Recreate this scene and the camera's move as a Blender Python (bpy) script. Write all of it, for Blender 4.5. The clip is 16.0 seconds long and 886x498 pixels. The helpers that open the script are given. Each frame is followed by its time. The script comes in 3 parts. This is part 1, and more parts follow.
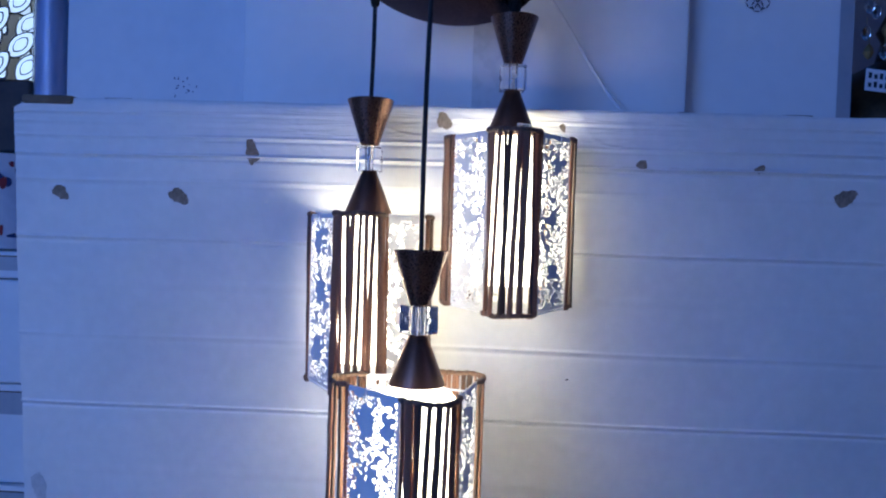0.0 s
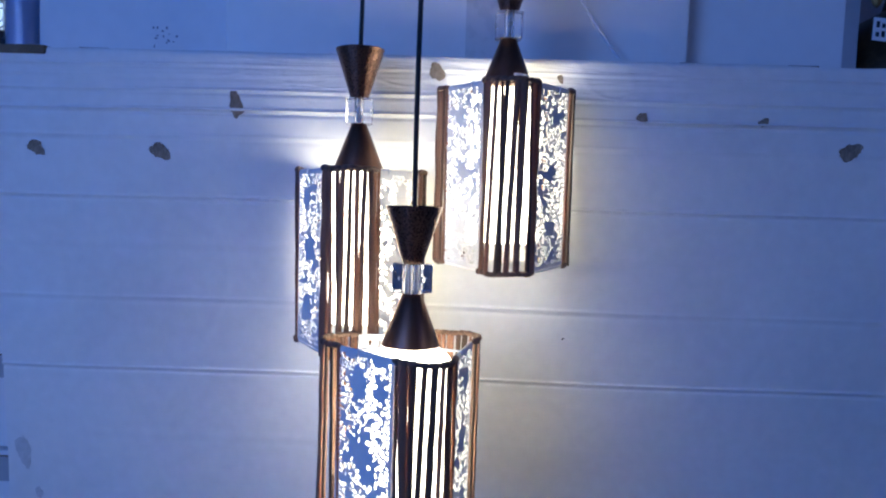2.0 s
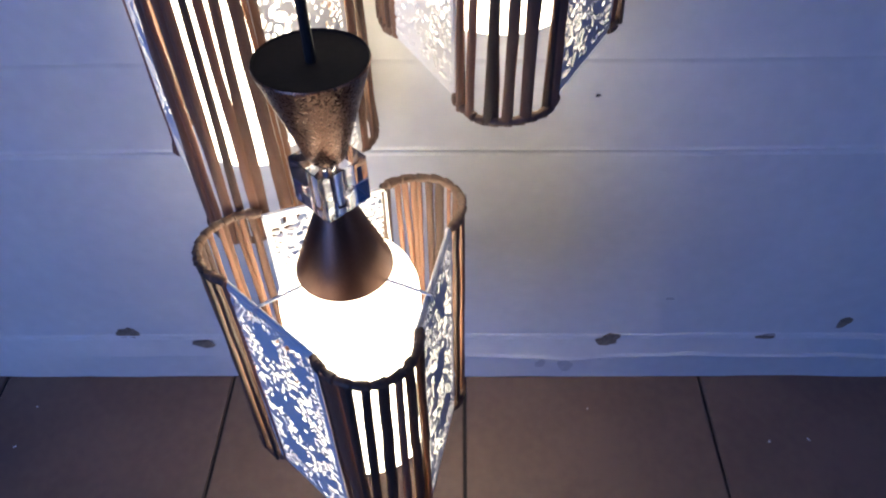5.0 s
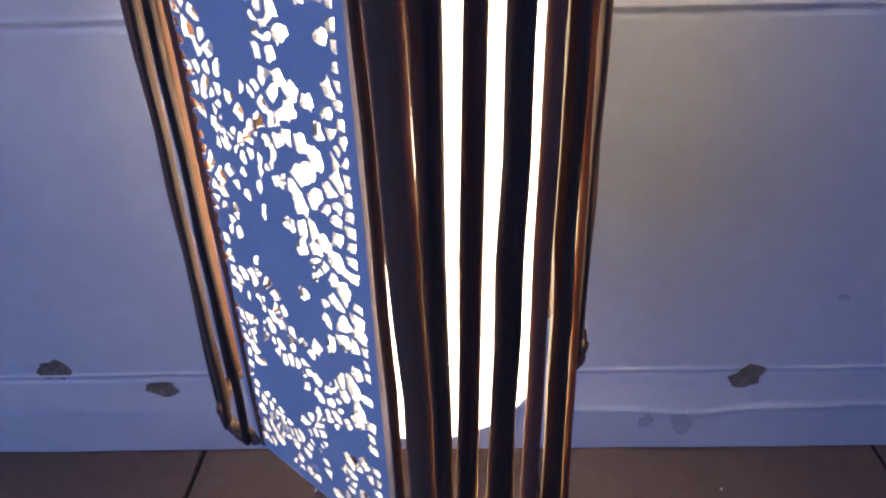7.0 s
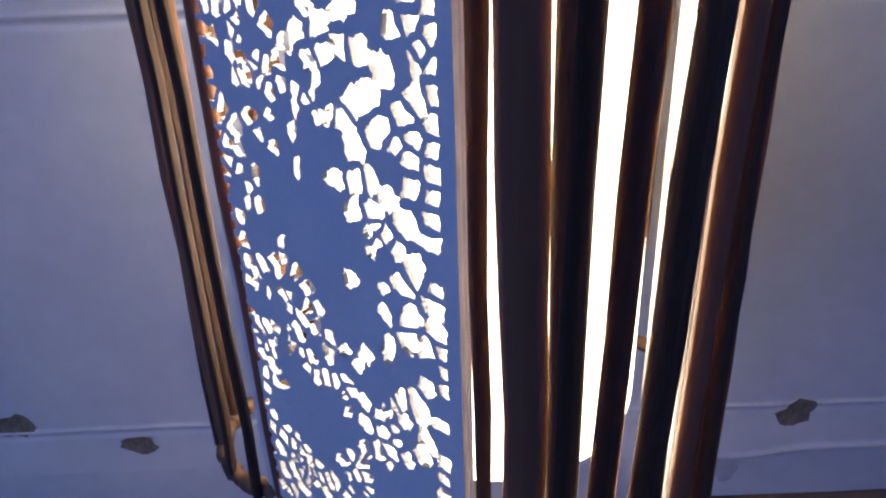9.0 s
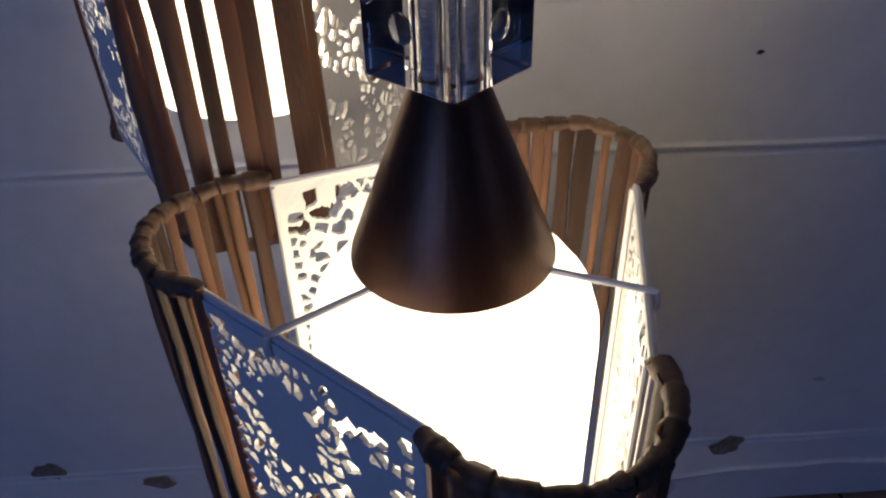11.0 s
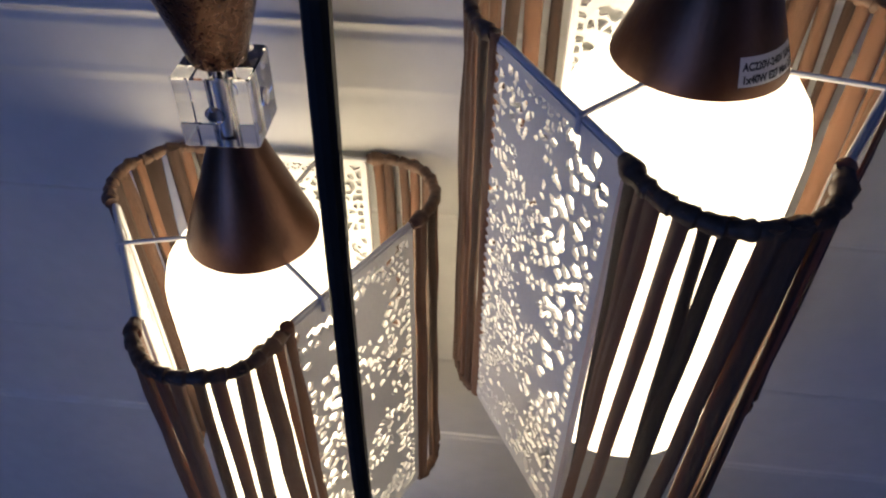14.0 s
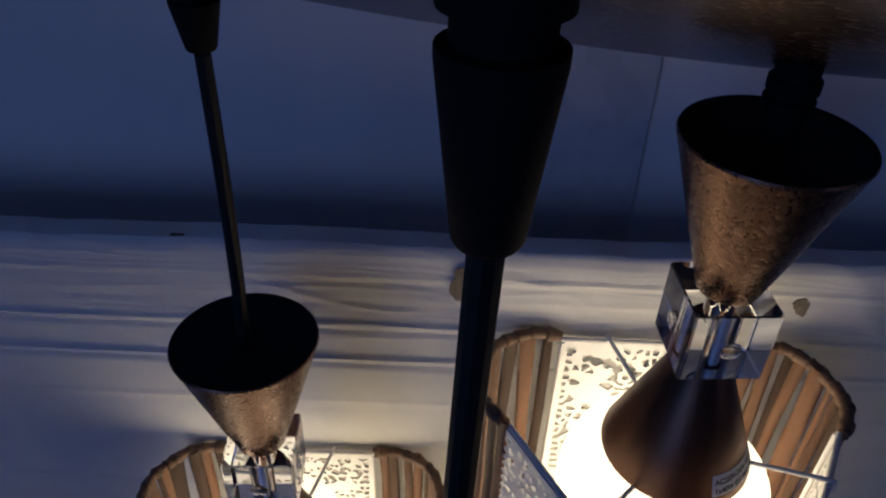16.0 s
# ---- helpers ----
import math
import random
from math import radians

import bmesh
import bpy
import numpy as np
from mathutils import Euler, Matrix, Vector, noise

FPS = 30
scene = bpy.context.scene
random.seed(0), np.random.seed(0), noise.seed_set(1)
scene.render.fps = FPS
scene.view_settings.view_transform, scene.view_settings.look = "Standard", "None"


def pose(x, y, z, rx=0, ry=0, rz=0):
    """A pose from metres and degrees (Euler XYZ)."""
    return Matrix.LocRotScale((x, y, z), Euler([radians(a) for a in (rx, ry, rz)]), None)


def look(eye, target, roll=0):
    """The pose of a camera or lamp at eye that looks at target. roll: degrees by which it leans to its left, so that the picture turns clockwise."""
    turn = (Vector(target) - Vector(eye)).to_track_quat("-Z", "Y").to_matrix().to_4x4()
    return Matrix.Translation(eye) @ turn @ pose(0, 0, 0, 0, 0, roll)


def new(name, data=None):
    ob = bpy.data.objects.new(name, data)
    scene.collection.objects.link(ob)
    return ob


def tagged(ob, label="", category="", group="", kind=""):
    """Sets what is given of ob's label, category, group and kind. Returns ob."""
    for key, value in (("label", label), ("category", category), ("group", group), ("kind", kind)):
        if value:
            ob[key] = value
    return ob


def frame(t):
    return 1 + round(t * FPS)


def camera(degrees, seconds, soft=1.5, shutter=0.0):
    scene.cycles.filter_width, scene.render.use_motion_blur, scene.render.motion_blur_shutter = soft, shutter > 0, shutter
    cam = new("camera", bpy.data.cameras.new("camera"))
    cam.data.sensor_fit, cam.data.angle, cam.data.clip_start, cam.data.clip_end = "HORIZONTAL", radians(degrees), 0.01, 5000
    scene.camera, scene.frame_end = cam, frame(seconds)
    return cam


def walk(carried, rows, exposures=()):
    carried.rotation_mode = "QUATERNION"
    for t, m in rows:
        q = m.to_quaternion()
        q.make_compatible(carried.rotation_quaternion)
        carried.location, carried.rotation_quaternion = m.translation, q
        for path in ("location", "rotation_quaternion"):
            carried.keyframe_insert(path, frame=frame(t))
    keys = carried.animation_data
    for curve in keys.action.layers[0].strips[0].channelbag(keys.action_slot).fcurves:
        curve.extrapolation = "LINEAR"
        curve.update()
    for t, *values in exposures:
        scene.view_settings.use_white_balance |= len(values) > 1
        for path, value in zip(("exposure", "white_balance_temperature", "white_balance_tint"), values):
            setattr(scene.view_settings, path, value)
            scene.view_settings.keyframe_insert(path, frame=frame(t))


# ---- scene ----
# ---- camera and its path ----
cam = camera(61.40, 16.0, soft=2.2)
WALK = [
    (0.0, 0.0790, -1.0529, 0.8789, 2.65, -1.47, -1.88),
    (0.5, 0.0758, -1.0542, 0.8563, 2.47, -0.62, -1.84),
    (1.0, 0.0765, -1.0522, 0.8611, 2.51, -1.16, -1.78),
    (1.5, 0.0791, -1.0473, 0.8802, 2.63, -2.53, -1.71),
    (2.0, 0.0693, -1.0124, 0.8711, 1.76, -4.48, -1.76),
    (2.5, 0.0555, -0.9245, 0.9744, 1.75, -15.75, -0.08),
    (3.0, 0.0682, -0.8410, 1.1515, 3.60, -26.80, 0.34),
    (3.5, 0.1529, -0.7290, 1.2501, 9.15, -38.45, 1.10),
    (3.7, 0.1631, -0.6719, 1.2592, 7.70, -42.63, 1.37),
    (5.8, 0.0544, -0.3531, 0.8937, 0.37, -46.09, 1.31),
    (6.0, 0.0521, -0.3490, 0.8364, 0.59, -42.12, 1.78),
    (6.3, 0.0514, -0.3445, 0.7672, 0.67, -37.51, 2.26),
    (6.5, 0.0423, -0.3362, 0.7356, 0.80, -34.81, 2.09),
    (7.0, 0.0228, -0.3217, 0.6798, 1.23, -30.67, 1.84),
    (7.5, 0.0069, -0.3011, 0.6396, 0.41, -27.71, 1.31),
    (8.0, -0.0167, -0.2994, 0.6188, -0.26, -26.21, 1.55),
    (8.2, -0.0175, -0.2926, 0.6096, 0.19, -26.06, 2.14),
    (10.3, -0.0218, -0.2521, 0.7094, -3.18, -30.72, 1.58),
    (10.5, -0.0236, -0.2541, 0.7438, -2.86, -32.20, 1.95),
    (10.6, -0.0221, -0.2454, 0.7583, -2.75, -32.91, 2.19),
    (11.0, -0.0102, -0.2379, 0.8268, -2.64, -35.29, 1.58),
    (11.6, 0.0117, -0.2230, 0.9146, -1.20, -37.77, 0.96),
    (12.0, 0.0225, -0.2105, 0.9752, 0.33, -39.07, 1.33),
    (12.5, 0.0286, -0.1949, 1.0439, 1.00, -41.58, -0.04),
    (13.0, 0.0638, -0.1880, 1.1024, 3.74, -41.23, 1.10),
    (13.5, 0.0664, -0.1644, 1.1570, 6.81, -42.34, 1.05),
    (14.0, 0.0440, -0.1494, 1.1935, 6.11, -41.43, -0.69),
    (14.5, 0.0277, -0.1270, 1.2483, 5.57, -39.73, -0.73),
    (15.0, 0.0196, -0.1103, 1.2901, 5.04, -37.38, -0.92),
    (15.5, 0.0035, -0.1017, 1.3311, 3.10, -36.91, -1.14),
    (16.0, -0.0011, -0.1007, 1.3583, 1.63, -35.56, -1.71),
]
EXPOSURES = [(0.0, 1.05, 5500, 8), (2.0, 1.0, 5500, 8), (3.5, 0.75, 5600, 10), (6.0, 0.82, 6100, 16), (7.0, 0.6, 6200, 18), (8.0, 0.5, 6200, 18), (10.3, 0.0, 6500, 14),
             (11.0, -0.75, 6400, 13), (12.0, -0.95, 6400, 12), (13.0, -0.7, 6500, 12), (14.0, -0.5, 6500, 13), (14.5, -0.8, 6500, 13), (15.0, -1.05, 6500, 13), (16.0, -1.0, 6500, 13)]
walk(cam, [(t, pose(x, y, z, 90 + pitch, roll, yaw)) for t, x, y, z, yaw, pitch, roll in WALK], EXPOSURES)

# ---- world and large lights ----
world = bpy.data.worlds.new("sky")
scene.world = world
world.use_nodes = True
wn = world.node_tree.nodes
sky = wn.new("ShaderNodeTexSky")
sky.sky_type, sky.sun_disc = "NISHITA", False
sky.sun_elevation, sky.sun_rotation = radians(35), radians(200)
world.node_tree.links.new(sky.outputs[0], wn["Background"].inputs[0])
wn["Background"].inputs[1].default_value = 0.05


def area_lamp(name, eye, target, w, h, power, color):
    data = bpy.data.lights.new(name, "AREA")
    data.shape, data.size, data.size_y, data.energy, data.color = "RECTANGLE", w, h, power, color
    ob = new(name, data)
    ob.matrix_world = look(eye, target)
    return ob


# cool daylight in the two openings of the shop front
area_lamp("shopfront_daylight", (-1.75, -2.72, 1.35), (0.0, 0.3, 0.8), 1.5, 1.9, 21.5, (0.045, 0.25, 1.0))
area_lamp("side_daylight", (2.45, -1.5, 1.75), (0.6, 0.3, 1.2), 1.2, 1.2, 1.4, (0.2, 0.2, 1.0))

LAMP_GLOW = 5.2
GLOW_COLOR = (1.0, 0.835, 0.56)


# ---- materials ----
def material(name, color, rough=0.6, metal=0.0, spec=0.5):
    m = bpy.data.materials.new(name)
    m.use_nodes = True
    b = m.node_tree.nodes["Principled BSDF"]
    b.inputs["Base Color"].default_value = (*color, 1)
    b.inputs["Roughness"].default_value = rough
    b.inputs["Metallic"].default_value = metal
    b.inputs["Specular IOR Level"].default_value = spec
    return m


def mottled(name, c1, c2, scale=6.0, rough=0.6, metal=0.0, spec=0.4, fine=90.0, bump=0.15, stretch=(1, 1, 1), per_object=0.0, island=0.0, dist=0.002):
    """Two-scale variation of colour, roughness and relief in object space."""
    m = material(name, c1, rough, metal, spec)
    nt = m.node_tree
    n, l, b = nt.nodes, nt.links, nt.nodes["Principled BSDF"]
    tc, mp = n.new("ShaderNodeTexCoord"), n.new("ShaderNodeMapping")
    mp.inputs["Scale"].default_value = stretch
    l.new(tc.outputs["Object"], mp.inputs["Vector"])
    big, small = n.new("ShaderNodeTexNoise"), n.new("ShaderNodeTexNoise")
    big.inputs["Scale"].default_value, small.inputs["Scale"].default_value = scale, fine
    big.inputs["Detail"].default_value = small.inputs["Detail"].default_value = 5
    l.new(mp.outputs[0], big.inputs["Vector"])
    l.new(mp.outputs[0], small.inputs["Vector"])
    ramp = n.new("ShaderNodeValToRGB")
    ramp.color_ramp.elements[0].position, ramp.color_ramp.elements[1].position = 0.35, 0.68
    ramp.color_ramp.elements[0].color, ramp.color_ramp.elements[1].color = (*c1, 1), (*c2, 1)
    mix = n.new("ShaderNodeMath")
    mix.operation = "MULTIPLY_ADD"
    mix.inputs[1].default_value = 0.35
    l.new(small.outputs["Fac"], mix.inputs[0])
    half = n.new("ShaderNodeMath")
    half.operation = "MULTIPLY"
    half.inputs[1].default_value = 0.66
    l.new(big.outputs["Fac"], half.inputs[0])
    l.new(half.outputs[0], mix.inputs[2])
    fac = mix.outputs[0]
    if per_object or island:
        src = n.new("ShaderNodeObjectInfo").outputs["Random"] if per_object else n.new("ShaderNodeNewGeometry").outputs["Random Per Island"]
        add = n.new("ShaderNodeMath")
        add.operation = "MULTIPLY_ADD"
        add.inputs[1].default_value = per_object or island
        l.new(src, add.inputs[0])
        sub = n.new("ShaderNodeMath")
        sub.operation = "SUBTRACT"
        sub.inputs[1].default_value = (per_object or island) / 2
        l.new(fac, sub.inputs[0])
        l.new(sub.outputs[0], add.inputs[2])
        fac = add.outputs[0]
    l.new(fac, ramp.inputs["Fac"])
    l.new(ramp.outputs["Color"], b.inputs["Base Color"])
    rr = n.new("ShaderNodeMapRange")
    rr.inputs["To Min"].default_value, rr.inputs["To Max"].default_value = max(rough - 0.12, 0.03), min(rough + 0.12, 1)
    l.new(small.outputs["Fac"], rr.inputs["Value"])
    l.new(rr.outputs[0], b.inputs["Roughness"])
    if bump:
        bp = n.new("ShaderNodeBump")
        bp.inputs["Strength"].default_value, bp.inputs["Distance"].default_value = bump, dist
        l.new(mix.outputs[0], bp.inputs["Height"])
        l.new(bp.outputs[0], b.inputs["Normal"])
    return m


def emitter(name, color, strength):
    m = material(name, (0.85, 0.85, 0.83), 0.35)
    b = m.node_tree.nodes["Principled BSDF"]
    b.inputs["Emission Color"].default_value = (*color, 1)
    b.inputs["Emission Strength"].default_value = strength
    return m


def clear_glass(name, color=(0.97, 0.98, 1.0), rough=0.0):
    m = material(name, color, rough)
    b = m.node_tree.nodes["Principled BSDF"]
    b.inputs["Transmission Weight"].default_value = 1.0
    b.inputs["IOR"].default_value = 1.5
    return m


PAPER = mottled("white_board_paper", (0.66, 0.66, 0.65), (0.78, 0.78, 0.77), 3.0, 0.62, fine=45, bump=0.12, dist=0.004)
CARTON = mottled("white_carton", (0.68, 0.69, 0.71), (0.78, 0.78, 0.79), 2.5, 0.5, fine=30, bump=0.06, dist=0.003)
CARTON_TAPE = mottled("clear_tape_on_white", (0.56, 0.57, 0.58), (0.66, 0.66, 0.67), 4, 0.28, fine=40, bump=0.08, dist=0.003)
TAPE = mottled("grey_tape", (0.34, 0.35, 0.38), (0.42, 0.43, 0.45), 5, 0.35, fine=60)
INK = material("dark_ink", (0.02, 0.02, 0.025), 0.6)
BLUE_INK = material("blue_ink", (0.03, 0.05, 0.25), 0.6)
KRAFT = mottled("torn_kraft", (0.12, 0.095, 0.07), (0.32, 0.265, 0.205), 40, 0.9, fine=170, bump=0.5, stretch=(2.2, 1, 0.8))
PRINT = mottled("faded_print", (0.06, 0.065, 0.10), (0.2, 0.22, 0.28), 200, 0.7, fine=600, bump=0.0)
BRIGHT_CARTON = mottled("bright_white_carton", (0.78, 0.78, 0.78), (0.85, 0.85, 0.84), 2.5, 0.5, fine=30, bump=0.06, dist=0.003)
KRAFT_EDGE = mottled("brown_cardboard_edge", (0.09, 0.07, 0.05), (0.2, 0.15, 0.1), 30, 0.9, fine=200)
SMUDGE = mottled("grey_smudge", (0.46, 0.46, 0.46), (0.6, 0.6, 0.6), 80, 0.9, fine=300, bump=0.05)
TILE = mottled("brown_floor_tile", (0.135, 0.088, 0.066), (0.2, 0.135, 0.1), 5, 0.38, fine=60, bump=0.08, per_object=0.25)
GROUT = mottled("dark_grout", (0.018, 0.015, 0.014), (0.04, 0.034, 0.03), 30, 0.9, fine=200)
WALL = mottled("painted_wall", (0.42, 0.43, 0.45), (0.5, 0.5, 0.52), 2, 0.8)
BARK = mottled("brown_twig", (0.055, 0.029, 0.02), (0.23, 0.116, 0.07), 10, 0.5, fine=90, bump=0.7, stretch=(6, 6, 0.5), per_object=0.9, dist=0.0015)
bark = BARK.node_tree.nodes["Principled BSDF"]
bark.inputs["Subsurface Weight"].default_value = 0.5
bark.inputs["Subsurface Radius"].default_value = (1.0, 0.85, 0.7)
bark.inputs["Subsurface Scale"].default_value = 0.009
WRAP = mottled("bark_wrap", (0.05, 0.029, 0.02), (0.22, 0.125, 0.08), 60, 0.55, fine=260, bump=0.5, dist=0.001)
LACE = mottled("white_cut_sheet", (0.74, 0.74, 0.75), (0.82, 0.82, 0.82), 30, 0.5, fine=380, bump=0.6, dist=0.002)
WIRE = mottled("white_wire", (0.7, 0.7, 0.72), (0.8, 0.8, 0.8), 30, 0.35, fine=200, bump=0.05)
BROWN_METAL = mottled("hammered_brown_metal", (0.155, 0.088, 0.061), (0.195, 0.112, 0.079), 40, 0.28, metal=0.9, fine=520, bump=1.0, stretch=(1, 1, 0.8), dist=0.0011)
BRUSHED_METAL = mottled("brushed_brown_metal", (0.125, 0.067, 0.046), (0.175, 0.098, 0.067), 30, 0.38, metal=0.86, fine=420, bump=0.5, stretch=(1, 1, 0.6), dist=0.0008)
PLATE_METAL = mottled("dark_brown_plate", (0.055, 0.026, 0.02), (0.08, 0.039, 0.03), 20, 0.25, metal=0.9, fine=300, bump=0.1)
BLACK = mottled("black_plastic", (0.006, 0.0055, 0.005), (0.012, 0.010, 0.009), 40, 0.75, spec=0.2, fine=200, bump=0.05)
CABLE = mottled("black_cable", (0.006, 0.006, 0.007), (0.014, 0.014, 0.015), 60, 0.55, fine=400, bump=0.2, dist=0.0005)
CHROME = mottled("bright_nickel", (0.82, 0.82, 0.84), (0.9, 0.9, 0.9), 40, 0.34, metal=0.6, fine=400, bump=0.0)
CRYSTAL = clear_glass("crystal_glass")
GLOW = emitter("lit_frosted_glass", GLOW_COLOR, LAMP_GLOW)
BULB = emitter("lit_bulb", GLOW_COLOR, 32.0)
INNER_GLASS = material("white_inner_glass", (0.7, 0.7, 0.68), 0.4)
LABEL = mottled("label_paper", (0.72, 0.72, 0.72), (0.8, 0.8, 0.8), 60, 0.6)


# ---- building helpers ----
def part(name, bm, mat, parent=None, label="", smooth=False, sharp=35):
    me = bpy.data.meshes.new(name)
    if isinstance(bm, bmesh.types.BMesh):
        bm.normal_update()
        bm.to_mesh(me)
        bm.free()
    else:
        me.from_pydata(bm[0], [], bm[1])
    for m in mat if isinstance(mat, (list, tuple)) else [mat]:
        me.materials.append(m)
    if smooth:
        me.polygons.foreach_set("use_smooth", [True] * len(me.polygons))
        me.set_sharp_from_angle(angle=radians(sharp))
    me.update()
    ob = new(name, me)
    if parent:
        ob.parent = parent
    if label:
        tagged(ob, label)
    return ob


def thing(name, m, label, category, group="", kind=""):
    ob = new(name)
    ob.empty_display_size = 0.05
    ob.matrix_world = m
    return tagged(ob, label, category, group, kind)


def box(x0, x1, y0, y1, z0, z1, bevel=0.0, seg=2):
    bm = bmesh.new()
    bmesh.ops.create_cube(bm, size=1, matrix=Matrix.Translation(((x0 + x1) / 2, (y0 + y1) / 2, (z0 + z1) / 2)) @ Matrix.Diagonal((x1 - x0, y1 - y0, z1 - z0, 1)))
    if bevel:
        bmesh.ops.bevel(bm, geom=bm.edges[:], offset=bevel, segments=seg, affect="EDGES", profile=0.5)
    return bm


def lathe(profile, n=40, caps=True):
    """Turns (radius, z) points about z."""
    bm = bmesh.new()
    rings = []
    for r, z in profile:
        if r < 1e-6:
            rings.append([bm.verts.new((0, 0, z))])
        else:
            rings.append([bm.verts.new((r * math.cos(2 * math.pi * i / n), r * math.sin(2 * math.pi * i / n), z)) for i in range(n)])
    for a, b in zip(rings, rings[1:]):
        for i in range(n):
            j = (i + 1) % n
            if len(a) == 1:
                bm.faces.new((a[0], b[i], b[j]))
            elif len(b) == 1:
                bm.faces.new((a[i], b[0], a[j]))
            else:
                bm.faces.new((a[i], b[i], b[j], a[j]))
    bmesh.ops.recalc_face_normals(bm, faces=bm.faces[:])
    return bm


def tube(points, radius, n=10, radii=None):
    """A round tube along points, closed at its ends."""
    pts = [Vector(p) for p in points]
    bm = bmesh.new()
    rings = []
    side = None
    for i, p in enumerate(pts):
        d = (pts[min(i + 1, len(pts) - 1)] - pts[max(i - 1, 0)]).normalized()
        if side is None:
            side = d.orthogonal().normalized()
        side = (side - d * side.dot(d)).normalized()
        up = d.cross(side)
        r = radii[i] if radii else radius
        rings.append([bm.verts.new(p + r * (math.cos(2 * math.pi * k / n) * side + math.sin(2 * math.pi * k / n) * up)) for k in range(n)])
    for a, b in zip(rings, rings[1:]):
        for k in range(n):
            bm.faces.new((a[k], a[(k + 1) % n], b[(k + 1) % n], b[k]))
    bm.faces.new(rings[0][::-1])
    bm.faces.new(rings[-1])
    return bm


def blob(cx, cz, rx, rz, seed, depth=0.0006, n=18, rag=0.05):
    """An irregular flat scrap in the xz plane, its face towards -y."""
    rnd = random.Random(seed)
    ph = [rnd.uniform(0, 6.28) for _ in range(4)]
    rim = []
    for i in range(n):
        a = 2 * math.pi * i / n
        k = 1 + 0.18 * math.sin(2 * a + ph[0]) + 0.10 * math.sin(3 * a + ph[1]) + 0.07 * math.sin(5 * a + ph[2]) + rnd.uniform(-rag, rag)
        rim.append((cx + rx * k * math.cos(a), cz + rz * k * math.sin(a)))
    bm = bmesh.new()
    f = [bm.verts.new((x, -depth, z)) for x, z in rim]
    b = [bm.verts.new((x, 0, z)) for x, z in rim]
    bm.faces.new(f)
    for i in range(n):
        bm.faces.new((f[i], b[i], b[(i + 1) % n], f[(i + 1) % n]))
    bmesh.ops.recalc_face_normals(bm, faces=bm.faces[:])
    return bm


# ---- the shop's shell ----
def shell_piece(name, bm, mat, label, category):
    return tagged(part(name, bm, mat), label, category, kind="structure")


shell_piece("ceiling", box(-2.7, 2.7, -2.9, 1.5, 2.7, 2.8), WALL, "plain pale ceiling of the shop", "ceiling")
shell_piece("wall_back", box(-2.7, 2.7, 1.4, 1.5, 0, 2.7), WALL, "plain painted back wall of the shop", "wall")
shell_piece("wall_west", box(-2.7, -2.6, -2.9, 1.4, 0, 2.7), WALL, "plain painted side wall of the shop", "wall")


def wall_with_opening(name, along_x, a0, a1, w0, w1, o0, o1, z0, z1, height, label):
    bm = bmesh.new()
    for s in ((a0, o0, 0, height), (o1, a1, 0, height), (o0, o1, 0, z0), (o0, o1, z1, height)):
        if s[1] - s[0] < 1e-6 or s[3] - s[2] < 1e-6:
            continue
        q = box(s[0], s[1], w0, w1, s[2], s[3]) if along_x else box(w0, w1, s[0], s[1], s[2], s[3])
        me = bpy.data.meshes.new("tmp")
        q.to_mesh(me)
        q.free()
        bm.from_mesh(me)
        bpy.data.meshes.remove(me)
    return shell_piece(name, bm, WALL, label, "wall")


wall_with_opening("wall_front", True, -2.6, 2.6, -2.9, -2.8, -2.55, -0.9, 0.3, 2.4, 2.7, "shop front wall with a wide opening")
wall_with_opening("wall_east", False, -2.8, 1.4, 2.6, 2.7, -2.2, -0.8, 0.8, 2.4, 2.7, "plain side wall with a window opening")

floor = shell_piece("floor", box(-2.7, 2.7, -2.9, 1.5, -0.05, -0.004), GROUT, "brown square ceramic floor tiles with dark joints", "floor")

# ---- the white board that stands behind the lamps ----
BOARD_Y, BOARD_K, BOARD_Z = 0.2681, -0.0722, 1.0301


def board_y(z):
    return BOARD_Y + BOARD_K * (z - BOARD_Z)


def crease(z, at, width, depth):
    return depth * math.exp(-(((z - at) / width) ** 2))


